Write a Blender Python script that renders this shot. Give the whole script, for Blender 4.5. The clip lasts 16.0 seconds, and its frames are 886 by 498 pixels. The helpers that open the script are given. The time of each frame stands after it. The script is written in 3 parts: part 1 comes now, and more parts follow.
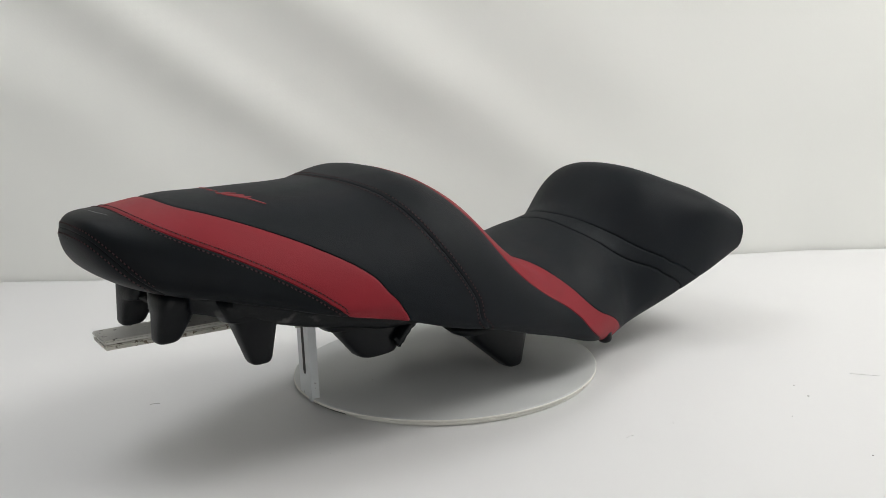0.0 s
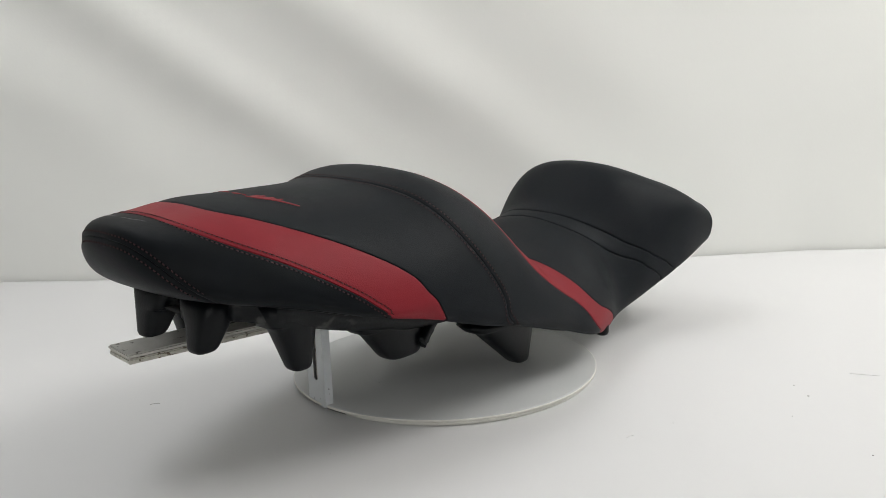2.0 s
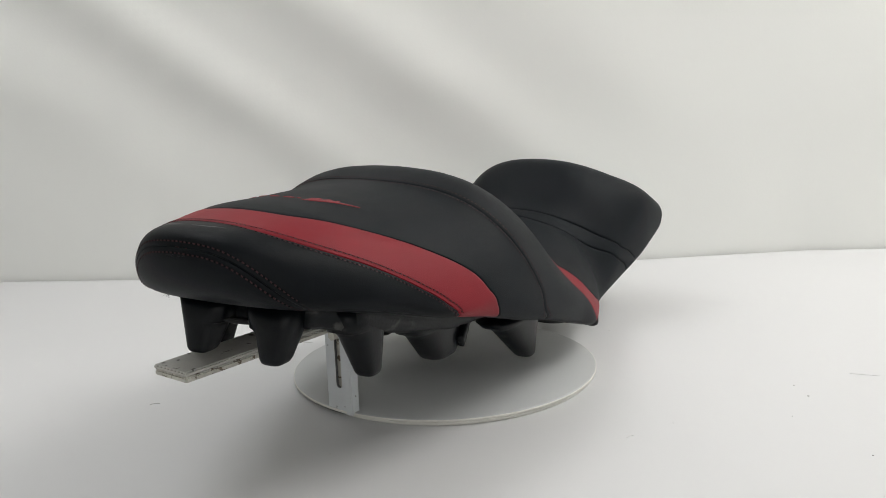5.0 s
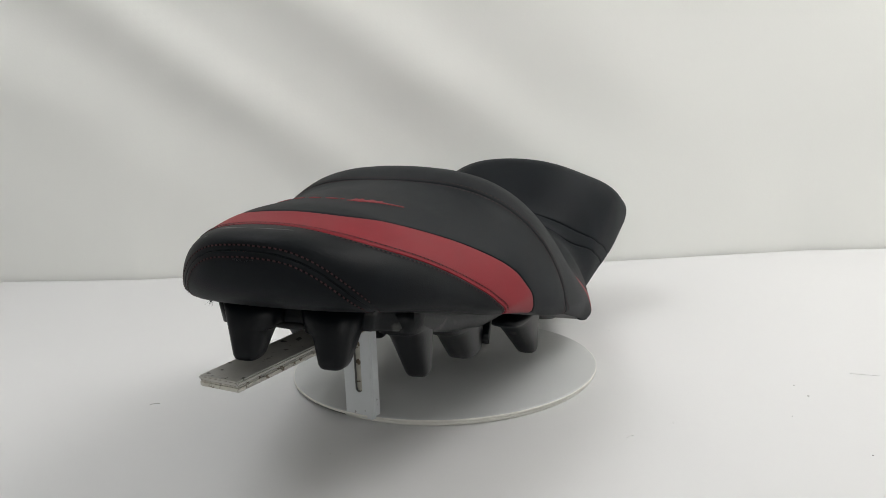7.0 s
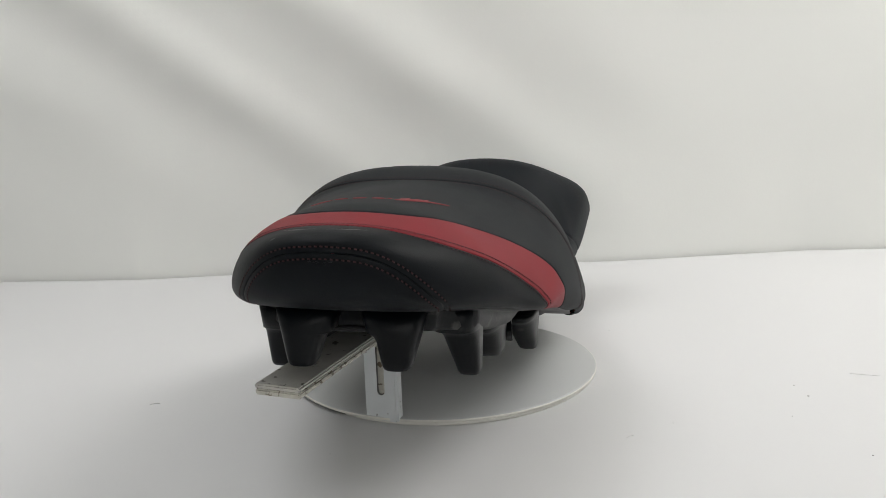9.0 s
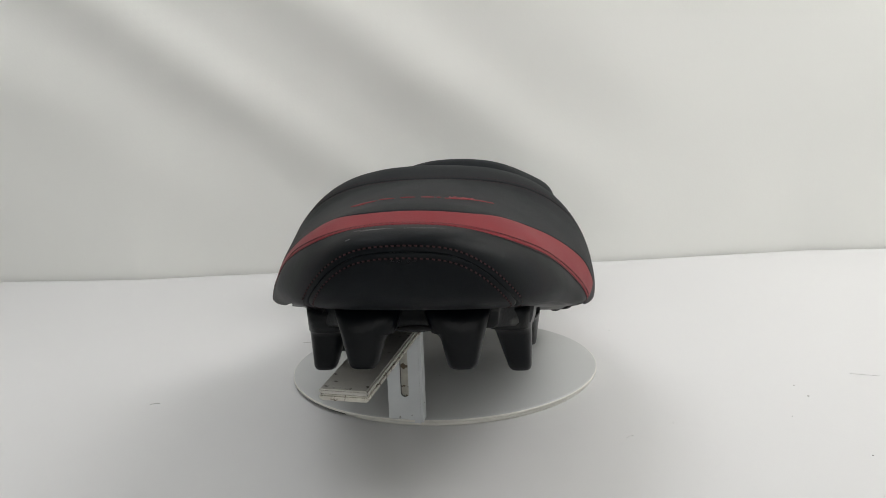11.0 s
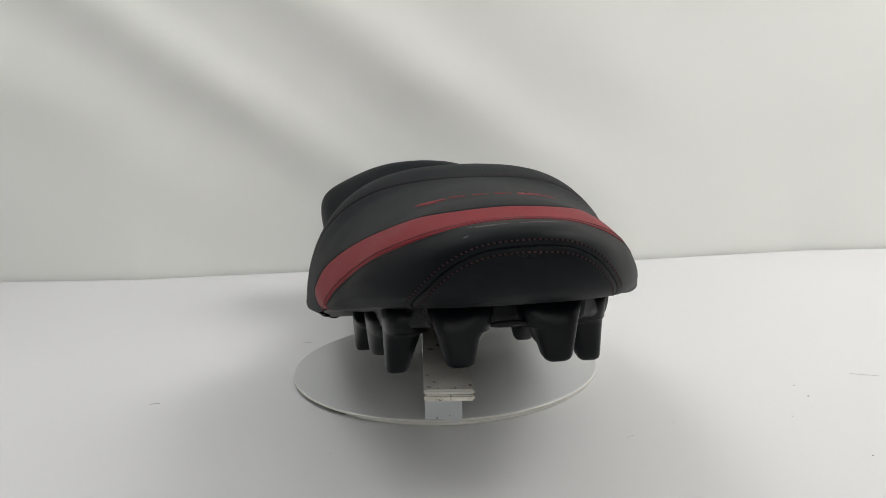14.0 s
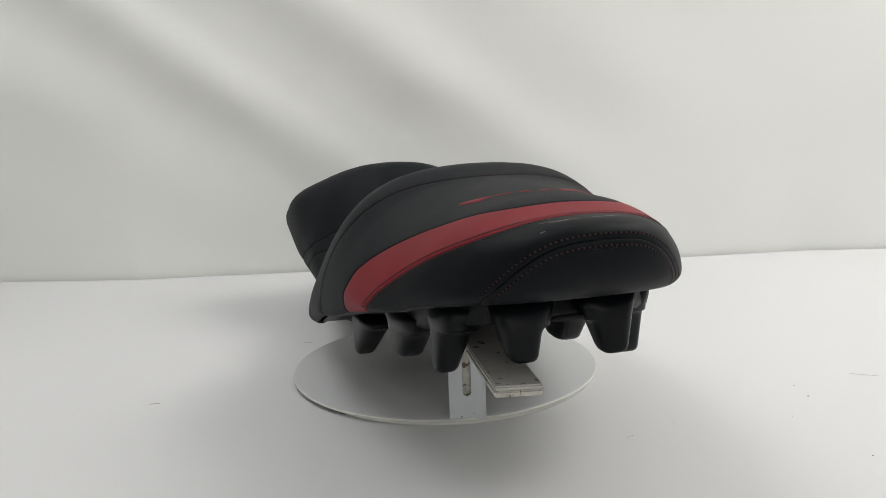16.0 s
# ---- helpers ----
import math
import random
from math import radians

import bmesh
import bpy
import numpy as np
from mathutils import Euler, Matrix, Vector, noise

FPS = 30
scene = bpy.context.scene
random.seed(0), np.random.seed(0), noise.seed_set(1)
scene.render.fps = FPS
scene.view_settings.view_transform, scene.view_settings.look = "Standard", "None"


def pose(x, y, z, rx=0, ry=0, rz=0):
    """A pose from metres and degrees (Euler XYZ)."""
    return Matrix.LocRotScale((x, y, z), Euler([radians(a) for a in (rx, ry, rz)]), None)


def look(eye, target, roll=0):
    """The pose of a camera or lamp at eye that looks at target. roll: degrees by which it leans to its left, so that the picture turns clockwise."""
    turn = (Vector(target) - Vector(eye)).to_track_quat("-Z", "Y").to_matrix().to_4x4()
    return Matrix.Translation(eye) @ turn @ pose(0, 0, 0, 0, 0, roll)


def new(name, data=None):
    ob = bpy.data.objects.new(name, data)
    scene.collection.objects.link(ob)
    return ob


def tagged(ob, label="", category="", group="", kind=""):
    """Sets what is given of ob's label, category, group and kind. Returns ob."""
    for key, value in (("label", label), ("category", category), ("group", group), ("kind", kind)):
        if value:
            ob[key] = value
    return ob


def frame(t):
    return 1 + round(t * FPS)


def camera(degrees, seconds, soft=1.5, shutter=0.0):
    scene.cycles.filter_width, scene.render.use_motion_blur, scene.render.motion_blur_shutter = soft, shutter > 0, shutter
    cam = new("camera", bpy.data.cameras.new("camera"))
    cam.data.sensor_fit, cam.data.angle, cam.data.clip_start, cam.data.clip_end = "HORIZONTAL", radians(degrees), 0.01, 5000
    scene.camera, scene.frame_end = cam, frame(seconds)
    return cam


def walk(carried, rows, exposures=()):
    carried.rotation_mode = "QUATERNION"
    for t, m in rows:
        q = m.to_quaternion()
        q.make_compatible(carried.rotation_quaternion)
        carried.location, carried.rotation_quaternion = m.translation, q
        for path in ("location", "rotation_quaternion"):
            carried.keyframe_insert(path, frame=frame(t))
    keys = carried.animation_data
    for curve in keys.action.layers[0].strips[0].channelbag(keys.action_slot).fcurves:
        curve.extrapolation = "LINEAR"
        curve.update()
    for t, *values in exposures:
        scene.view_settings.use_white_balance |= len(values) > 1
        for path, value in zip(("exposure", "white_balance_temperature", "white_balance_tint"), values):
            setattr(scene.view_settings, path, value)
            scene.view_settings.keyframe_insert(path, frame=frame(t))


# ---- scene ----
# A motorcycle seat turns on a white turntable in front of a white studio backdrop.
# Floor at z = 0, the turntable's axis is the z axis, the camera looks along +y.

DECK = 0.008                        # height of the turntable's upper face


def turn(t):
    """Angle of the turntable in degrees at t seconds."""
    s = (t - 8.0) / 8.0
    return 33.62 * s - 0.542 * s ** 2 - 0.185 * s ** 3


# ---- camera ----
cam = camera(49.23, 16.0, soft=0.4)
EYE = (0.0, -1.0826, 0.3638 + DECK)
AIM = (EYE[0] + math.sin(radians(0.156)), EYE[1] + math.cos(radians(0.156)), EYE[2] - math.tan(radians(11.874)))
walk(cam, [(0.0, look(EYE, AIM, -2.19)), (16.0, look(EYE, AIM, -2.19))], exposures=[(0.0, 0.03), (4.0, 0.01), (8.0, -0.03), (12.5, -0.09), (16.0, -0.04)])

# ---- light ----
world = bpy.data.worlds.new("studio_world")
scene.world = world
world.use_nodes = True
world.node_tree.nodes["Background"].inputs["Color"].default_value = (0.9, 0.95, 1.0, 1)
world.node_tree.nodes["Background"].inputs["Strength"].default_value = 0.3


def area(name, eye, target, sx, sy, watts, colour):
    data = bpy.data.lights.new(name, "AREA")
    data.shape, data.size, data.size_y, data.energy, data.color = "RECTANGLE", sx, sy, watts, colour
    lamp = new(name, data)
    lamp.matrix_world = look(eye, target)
    return lamp


area("softbox_right", (1.50, 0.00, 1.65), (1.05, 0.54, 0.85), 1.2, 0.8, 23.5, (1.0, 0.985, 0.955))
area("softbox_left", (-0.75, 0.12, 1.90), (-0.2, 0.10, 0.0), 1.3, 0.8, 11.5, (0.98, 0.99, 1.0))
# added fill from behind the camera, no known source: lifts backdrop and seat front
area("front_fill", (0.30, -2.30, 0.80), (0.35, 0.5, 0.6), 2.4, 1.0, 7.6, (1.0, 0.99, 0.97))


# ---- materials ----
def material(name, colour, rough=0.5, metal=0.0, grain=0.0, grain_size=800.0, mottle=0.0, mottle_size=12.0, rough_var=0.0, spec=0.5, stain=None):
    m = bpy.data.materials.new(name)
    m.use_nodes = True
    nt = m.node_tree
    bsdf = nt.nodes["Principled BSDF"]
    bsdf.inputs["Metallic"].default_value = metal
    bsdf.inputs["Roughness"].default_value = rough
    bsdf.inputs["Specular IOR Level"].default_value = spec
    bsdf.inputs["Base Color"].default_value = (*colour, 1)
    co = nt.nodes.new("ShaderNodeTexCoord")
    if mottle:
        n = nt.nodes.new("ShaderNodeTexNoise")
        n.inputs["Scale"].default_value, n.inputs["Detail"].default_value = mottle_size, 6
        nt.links.new(co.outputs["Object"], n.inputs["Vector"])
        mix = nt.nodes.new("ShaderNodeMix")
        mix.data_type = "RGBA"
        mix.inputs[6].default_value = (*[c * (1 - mottle) for c in colour], 1)
        mix.inputs[7].default_value = (*[min(1, c * (1 + mottle)) for c in colour], 1)
        nt.links.new(n.outputs["Fac"], mix.inputs[0])
        out = mix.outputs[2]
        if stain:
            shade, size, edge = stain
            n2 = nt.nodes.new("ShaderNodeTexNoise")
            n2.inputs["Scale"].default_value, n2.inputs["Detail"].default_value = size, 8
            nt.links.new(co.outputs["Object"], n2.inputs["Vector"])
            ramp = nt.nodes.new("ShaderNodeValToRGB")
            ramp.color_ramp.elements[0].position, ramp.color_ramp.elements[1].position = edge, edge + 0.05
            nt.links.new(n2.outputs["Fac"], ramp.inputs["Fac"])
            mix2 = nt.nodes.new("ShaderNodeMix")
            mix2.data_type = "RGBA"
            nt.links.new(ramp.outputs["Color"], mix2.inputs[0])
            nt.links.new(out, mix2.inputs[6])
            mix2.inputs[7].default_value = (*shade, 1)
            out = mix2.outputs[2]
        nt.links.new(out, bsdf.inputs["Base Color"])
        if rough_var:
            mr = nt.nodes.new("ShaderNodeMapRange")
            mr.inputs["To Min"].default_value, mr.inputs["To Max"].default_value = rough - rough_var, rough + rough_var
            nt.links.new(n.outputs["Fac"], mr.inputs["Value"])
            nt.links.new(mr.outputs["Result"], bsdf.inputs["Roughness"])
    if grain:
        v = nt.nodes.new("ShaderNodeTexVoronoi")
        v.inputs["Scale"].default_value = grain_size
        nt.links.new(co.outputs["Object"], v.inputs["Vector"])
        w = nt.nodes.new("ShaderNodeTexNoise")
        w.inputs["Scale"].default_value, w.inputs["Detail"].default_value = grain_size * 0.12, 5
        nt.links.new(co.outputs["Object"], w.inputs["Vector"])
        add = nt.nodes.new("ShaderNodeMath")
        add.operation = "ADD"
        nt.links.new(v.outputs["Distance"], add.inputs[0])
        nt.links.new(w.outputs["Fac"], add.inputs[1])
        b = nt.nodes.new("ShaderNodeBump")
        b.inputs["Strength"].default_value, b.inputs["Distance"].default_value = grain, 0.0006
        nt.links.new(add.outputs["Value"], b.inputs["Height"])
        nt.links.new(b.outputs["Normal"], bsdf.inputs["Normal"])
    return m


LEATHER = material("black_leather", (0.0032, 0.0053, 0.0078), 0.58, spec=0.165, grain=0.26, grain_size=900, mottle=0.25, mottle_size=30, rough_var=0.06)
NOSE_LEATHER = material("smooth_black_leather", (0.0018, 0.0032, 0.0048), 0.50, spec=0.135, grain=0.12, grain_size=700, mottle=0.4, mottle_size=35, rough_var=0.07)
RED = material("red_leather", (0.205, 0.0095, 0.0175), 0.55, spec=0.22, grain=0.22, grain_size=900, mottle=0.08, mottle_size=40, rough_var=0.05)
THREAD = material("dark_red_thread", (0.030, 0.0030, 0.005), 0.75, grain=0.3, grain_size=2500)
EMBROIDERY = material("red_embroidery", (0.23, 0.010, 0.018), 0.6, grain=0.6, grain_size=1800, mottle=0.2, mottle_size=200)
DUSTY_PLASTIC = material("dusty_black_plastic", (0.0022, 0.0032, 0.0042), 0.42, spec=0.2, grain=0.15, grain_size=400, mottle=0.35, mottle_size=30, rough_var=0.1, stain=((0.05, 0.05, 0.048), 24.0, 0.60))
PLASTIC = material("black_moulded_plastic", (0.0016, 0.0025, 0.0036), 0.33, spec=0.18, grain=0.1, grain_size=500, mottle=0.3, mottle_size=25, rough_var=0.1, stain=((0.05, 0.05, 0.048), 22.0, 0.66))
PAINT = material("chipped_white_paint", (0.60, 0.625, 0.64), 0.4, grain=0.1, grain_size=300, mottle=0.10, mottle_size=30, rough_var=0.08, stain=((0.10, 0.09, 0.08), 130.0, 0.69))
BAR_PAINT = material("grubby_cream_paint", (0.44, 0.43, 0.40), 0.42, grain=0.2, grain_size=400, mottle=0.28, mottle_size=45, rough_var=0.08, stain=((0.07, 0.06, 0.05), 110.0, 0.64))
BARE = material("worn_cream_paint", (0.50, 0.485, 0.43), 0.5, grain=0.3, grain_size=500, mottle=0.4, mottle_size=120, stain=((0.12, 0.09, 0.06), 160.0, 0.58))
DISC = material("white_laminate", (0.50, 0.51, 0.51), 0.42, mottle=0.03, mottle_size=10, rough_var=0.05, grain=0.04, grain_size=200)
DISC_EDGE = material("cream_board_edge", (0.72, 0.71, 0.66), 0.6, mottle=0.15, mottle_size=60, stain=((0.10, 0.08, 0.06), 120.0, 0.70))
# near-black: painted shade in gap, recess and opening, and the loose threads' own colour
DARK = material("shade_and_dark_thread", (0.012, 0.012, 0.013), 0.8, mottle=0.2)
WORN = material("worn_grey_steel", (0.12, 0.12, 0.12), 0.5, grain=0.3, grain_size=400, mottle=0.6, mottle_size=150)
HOLE = material("needle_hole_shade", (0.003, 0.003, 0.0035), 0.9, spec=0.05, mottle=0.2)
PAPER = material("white_backdrop_sheet", (0.845, 0.85, 0.82), 0.75, grain=0.08, grain_size=250, mottle=0.02, mottle_size=3)
FLOOR = material("white_floor_sheet", (0.71, 0.708, 0.712), 0.55, grain=0.06, grain_size=250, mottle=0.02, mottle_size=4, rough_var=0.08)
PLASTER = material("bounce_wall_paint", (0.74, 0.74, 0.73), 0.8, grain=0.1, grain_size=120, mottle=0.03, mottle_size=4)
SCUFF = material("scuffed_leather", (0.09, 0.092, 0.095), 0.35, grain=0.4, grain_size=400, mottle=0.5, mottle_size=150)
LINT = material("grey_lint", (0.46, 0.45, 0.44), 0.9, mottle=0.2)


# ---- mesh helpers ----
def part(name, bm, mat, parent=None, label="", smooth=True):
    me = bpy.data.meshes.new(name)
    bmesh.ops.recalc_face_normals(bm, faces=bm.faces)
    bm.to_mesh(me)
    bm.free()
    me.materials.append(mat)
    if smooth:
        for p in me.polygons:
            p.use_smooth = True
    ob = new(name, me)
    if parent:
        ob.parent = parent
    if label:
        ob["label"] = label
    return ob


def grid_part(name, pts, mat, parent=None, label="", closed=False):
    """A sheet from an array of points (rows, columns, 3)."""
    nr, nc, _ = pts.shape
    faces = []
    for i in range(nr - 1):
        for j in range(nc if closed else nc - 1):
            k = (j + 1) % nc
            faces.append((i * nc + j, i * nc + k, (i + 1) * nc + k, (i + 1) * nc + j))
    me = bpy.data.meshes.new(name)
    me.from_pydata([tuple(p) for p in pts.reshape(-1, 3)], [], faces)
    me.materials.append(mat)
    for p in me.polygons:
        p.use_smooth = True
    ob = new(name, me)
    if parent:
        ob.parent = parent
    if label:
        ob["label"] = label
    return ob


def box_bm(sx, sy, sz, m=Matrix(), bevel=0.001, seg=2):
    bm = bmesh.new()
    bmesh.ops.create_cube(bm, size=1.0, matrix=m @ Matrix.Diagonal((sx, sy, sz, 1)))
    if bevel:
        bmesh.ops.bevel(bm, geom=bm.edges[:], offset=bevel, segments=seg, affect="EDGES", profile=0.7)
    return bm


def loft(name, rings, mat, parent=None, label="", caps=True):
    """A closed skin over rings of points, ends filled."""
    bm = bmesh.new()
    rows = [[bm.verts.new(p) for p in r] for r in rings]
    n = len(rows[0])
    for a, b in zip(rows, rows[1:]):
        for j in range(n):
            bm.faces.new((a[j], a[(j + 1) % n], b[(j + 1) % n], b[j]))
    if caps:
        bm.faces.new(rows[0])
        bm.faces.new(rows[-1])
    return part(name, bm, mat, parent, label)


def plate(name, outline, z0, z1, mat, parent=None, label="", bevel=0.0):
    bm = bmesh.new()
    f = bm.faces.new([bm.verts.new((x, y, z0)) for x, y in outline])
    up = bmesh.ops.extrude_face_region(bm, geom=[f])
    bmesh.ops.translate(bm, verts=[v for v in up["geom"] if isinstance(v, bmesh.types.BMVert)], vec=(0, 0, z1 - z0))
    if bevel:
        bmesh.ops.bevel(bm, geom=[e for e in bm.edges if abs(e.verts[0].co.z - e.verts[1].co.z) < 1e-6], offset=bevel, segments=2, affect="EDGES")
    return part(name, bm, mat, parent, label, smooth=False)


# ---- room: floor sheet, backdrop, added unseen bounce walls ----
WALL_Y = 0.538


def sheet_edge(x):
    """Where the floor sheet ends in front of the backdrop: a slightly wavy line."""
    return 0.530 + float(np.interp(x, [-2.2, -.77, -.52, -.37, -.25, .30, .49, .62, .77, 2.2], [.012, .012, -.012, -.002, .004, -.009, .006, .016, .006, 0.0]))


def make_floor():
    xs = np.linspace(-2.2, 2.2, 221)
    rows = []
    for k in np.concatenate([np.linspace(0, 0.9, 60), np.linspace(0.91, 1.0, 14), [1.0, 1.0]]):
        row = []
        for x in xs:
            y = -2.4 + k * (sheet_edge(x) + 2.4)
            r = math.hypot(x, y)
            sag = 0.0014 * (noise.noise((x * 2.2, y * 2.2, 3.0)) - 0.6) * min(1, max(0, (r - 0.19) / 0.25))
            row.append((x, y, sag + 0.003 * max(0, (k - 0.985) / 0.015)))
        rows.append(row)
    rows[-2] = [(x, y + 0.0015, z - 0.0006) for x, y, z in rows[-3]]
    rows[-1] = [(x, y + 0.0016, z - 0.02) for x, y, z in rows[-3]]
    tagged(grid_part("floor", np.array(rows), FLOOR), "smooth white sheet covering the studio table", "floor", kind="structure")


def make_backdrop():
    """A hanging white sheet with soft slanting folds, passing down behind the floor sheet."""
    xs, zs = np.linspace(-2.2, 2.2, 260), np.linspace(0.0, 1.0, 120)
    # folds: foot x at z = 0, lean (dx per dz), width, depth
    folds = [(0.085, -1.36, 0.085, 0.0175), (0.40, -1.30, 0.10, 0.0155), (-0.27, -1.2, 0.13, 0.013), (0.22, -1.33, 0.03, 0.0016), (0.62, -1.0, 0.12, 0.005),
             (1.0, -0.5, 0.2, 0.010), (-0.62, -0.7, 0.14, 0.008), (1.5, -0.3, 0.25, 0.02), (-1.3, -0.4, 0.2, 0.02)]
    pts = np.zeros((len(zs), len(xs), 3))
    for i, s in enumerate(zs):
        z = -0.03 + 2.05 * s ** 1.3
        for j, x in enumerate(xs):
            d = 0.0
            for fx, lean, wide, deep in folds:
                k = (x - fx - lean * z) / wide
                d += deep * math.exp(-k * k) * min(1.0, max(0.0, (z - 0.04) / 0.28))
            d += 0.005 * noise.noise((x * 1.6, z * 1.6, 1.0)) * min(1, max(0, z / 0.2))
            d += 0.0006 * noise.noise((x * 9.0, z * 7.0, 4.0)) * min(1, max(0, z / 0.1))
            y = WALL_Y + (sheet_edge(x) - 0.530) * max(0.0, 1 - max(z, 0) / 0.25)
            pts[i, j] = (x, y - d, z)
    tagged(grid_part("backdrop", pts, PAPER), "white hanging studio backdrop with soft slanting folds", "backdrop", kind="structure")


def make_room():
    # unseen walls and ceiling, added to close the space and bounce light into shadows
    for name, sx, sy, sz, at in (("wall_north", 4.6, 0.08, 2.3, (0, WALL_Y + 0.12, 1.12)), ("wall_south", 4.6, 0.08, 2.3, (0, -2.45, 1.12)),
                                 ("wall_east", 0.08, 3.2, 2.3, (2.26, -0.92, 1.12)), ("wall_west", 0.08, 3.2, 2.3, (-2.26, -0.92, 1.12)),
                                 ("ceiling", 4.7, 3.3, 0.08, (0, -0.92, 2.33))):
        ob = part(name, box_bm(sx, sy, sz, Matrix(), 0), PLASTER, smooth=False)
        ob.location = at
        tagged(ob, "unseen added white bounce " + name.split("_")[0], name.split("_")[0], kind="structure")


# ---- turntable ----
RADIUS = 0.175


def disc_rings(radius, z0, z1, bevel=0.0008, n=160, wob=0.0):
    rings = []
    for r, z in ((radius - bevel, z0), (radius, z0 + bevel), (radius, z1 - bevel), (radius - bevel, z1)):
        rings.append([((r + wob * math.sin(3 * a)) * math.cos(a), (r + wob * math.sin(3 * a)) * math.sin(a), z) for a in (2 * math.pi * k / n for k in range(n))])
    return rings


def make_turntable():
    base = new("turntable")
    tagged(base, "round white turntable of two stacked laminate discs on the floor", "turntable")
    low = loft("base_disc", disc_rings(0.1698, 0.0, 0.0038, wob=0.0006), DISC_EDGE, base, "cream board edge with dark chips")
    low.location = (0.0032, -0.0024, 0.0)
    # dark disc showing at the left: the gap's shade painted as a solid
    gap = loft("gap_shade", disc_rings(0.1700, 0.0, 0.0046), DARK, base, "near-black disc painting the shade in the gap between the discs")
    gap.location = (-0.0036, 0.0036, 0.0)
    top = loft("top_disc", disc_rings(RADIUS, 0.0043, DECK), DISC, base, "smooth white laminate disc")
    loft("edge_band", [[(r * math.cos(a), r * math.sin(a), z) for a in (2 * math.pi * k / 160 for k in range(160))] for r, z in
                       ((RADIUS - 0.002, 0.0047), (RADIUS + 0.0006, 0.0047), (RADIUS + 0.0006, DECK - 0.0009), (RADIUS - 0.002, DECK - 0.0009))],
         DISC_EDGE, top, "chipped cream edge band", caps=False)
    for u, v, size in ((-.0848, -.0606, .0007), (-.0446, -.0028, .0006), (-.0944, -.0136, .0008), (-.0833, -.0442, .0006), (-.0614, -.0705, .0006)):
        bm = bmesh.new()
        bmesh.ops.create_icosphere(bm, subdivisions=1, radius=size, matrix=Matrix.Translation(seat_xy((u, v, DECK))) @ Matrix.Diagonal((1.5, 1, 0.5, 1)))
        part("dust_speck", bm, LINT, top, "tiny dark speck")
    return top


# ---- seat frame: u along the seat (nose to tail), v across, z above the deck ----
HEADING = radians(16.7)


def seat_xy(p):
    """From seat coordinates (u, v, z) to the turning frame."""
    p = np.asarray(p, float)
    s, c = math.sin(HEADING), math.cos(HEADING)
    return np.stack([p[..., 0] * s + p[..., 1] * c, p[..., 0] * c - p[..., 1] * s, p[..., 2]], -1)


# sections of the upholstery every 5 to 7 cm
STATIONS = np.array([-.45, -.38, -.31, -.24, -.17, -.11, -.06, -.01, .04, .09, .14, .19, .25, .32, .40])
HALF_WIDTH = [0.1165, 0.1079, 0.1199, 0.1420, 0.1536, 0.1598, 0.1611, 0.1592, 0.1540, 0.1492, 0.1338, 0.1154, 0.1212, 0.1349, 0.1359]
CREST = [0.3097, 0.2537, 0.2436, 0.2414, 0.2409, 0.2480, 0.2244, 0.1725, 0.1356, 0.1374, 0.1492, 0.1650, 0.2091, 0.1888, 0.1532]
EDGE = [0.1665, 0.1648, 0.1560, 0.1359, 0.1191, 0.1000, 0.0877, 0.0717, 0.0561, 0.0390, 0.0293, 0.0312, 0.0469, 0.0733, 0.1005]
WAIST = [0.6133, 0.2447, 0.1804, 0.0661, 0.1962, 0.1197, 0.0735, 0.2067, 0.2901, 0.1381, 0.1960, 0.1122, 0.2690, 0.6030, 0.3857]
ROUND_SIDE = [2.5870, 2.7659, 2.3156, 2.0490, 2.3260, 2.9080, 3.0456, 2.7925, 2.5390, 2.2583, 2.1553, 2.2562, 2.6509, 2.7438, 2.4085]
ROUND_TOP = [2.0899, 2.0539, 1.5894, 1.8114, 1.6428, 1.9390, 1.9706, 1.9548, 2.0471, 1.8805, 1.8952, 1.8007, 1.9572, 2.0927, 2.2244]
NOSE_U, TAIL_U, NOSE_PLAN, NOSE_RISE, NOSE_LENGTH, TAIL_LENGTH, TAIL_PLAN = -0.4167, 0.3883, 2.2621, 2.2044, 0.1296, 0.0055, 2.6915
YAW, SHIFT, LEAN, NOSE_TUCK = -0.0101, 0.0068, 0.0127, 0.0589


def spline(x, y):
    y = np.asarray(y)
    m = np.gradient(y, STATIONS)
    i = np.clip(np.searchsorted(STATIONS, x) - 1, 0, len(y) - 2)
    h = STATIONS[i + 1] - STATIONS[i]
    t = (x - STATIONS[i]) / h
    return (2*t**3 - 3*t**2 + 1)*y[i] + (t**3 - 2*t**2 + t)*h*m[i] + (-2*t**3 + 3*t**2)*y[i + 1] + (t**3 - t**2)*h*m[i + 1]


def rounded(t, n):
    return (1 - np.clip(1 - t, 0, 1) ** n) ** (1 / n)


def skin(u, g):
    """Point of the upholstery at station u and girth angle g: 0 on the crest, 90 at the widest, 180 at the lower edge; g < 0 on the other side.
    Padded foam: the section is softened round the girth."""
    u, g = np.broadcast_arrays(np.asarray(u, float), np.asarray(g, float))
    step = 10 * np.clip((180 - np.abs(g)) / 40, 0, 1)
    return sum(w * section(u, g + k * step) for k, w in ((-2, 1 / 16), (-1, 4 / 16), (0, 6 / 16), (1, 4 / 16), (2, 1 / 16)))


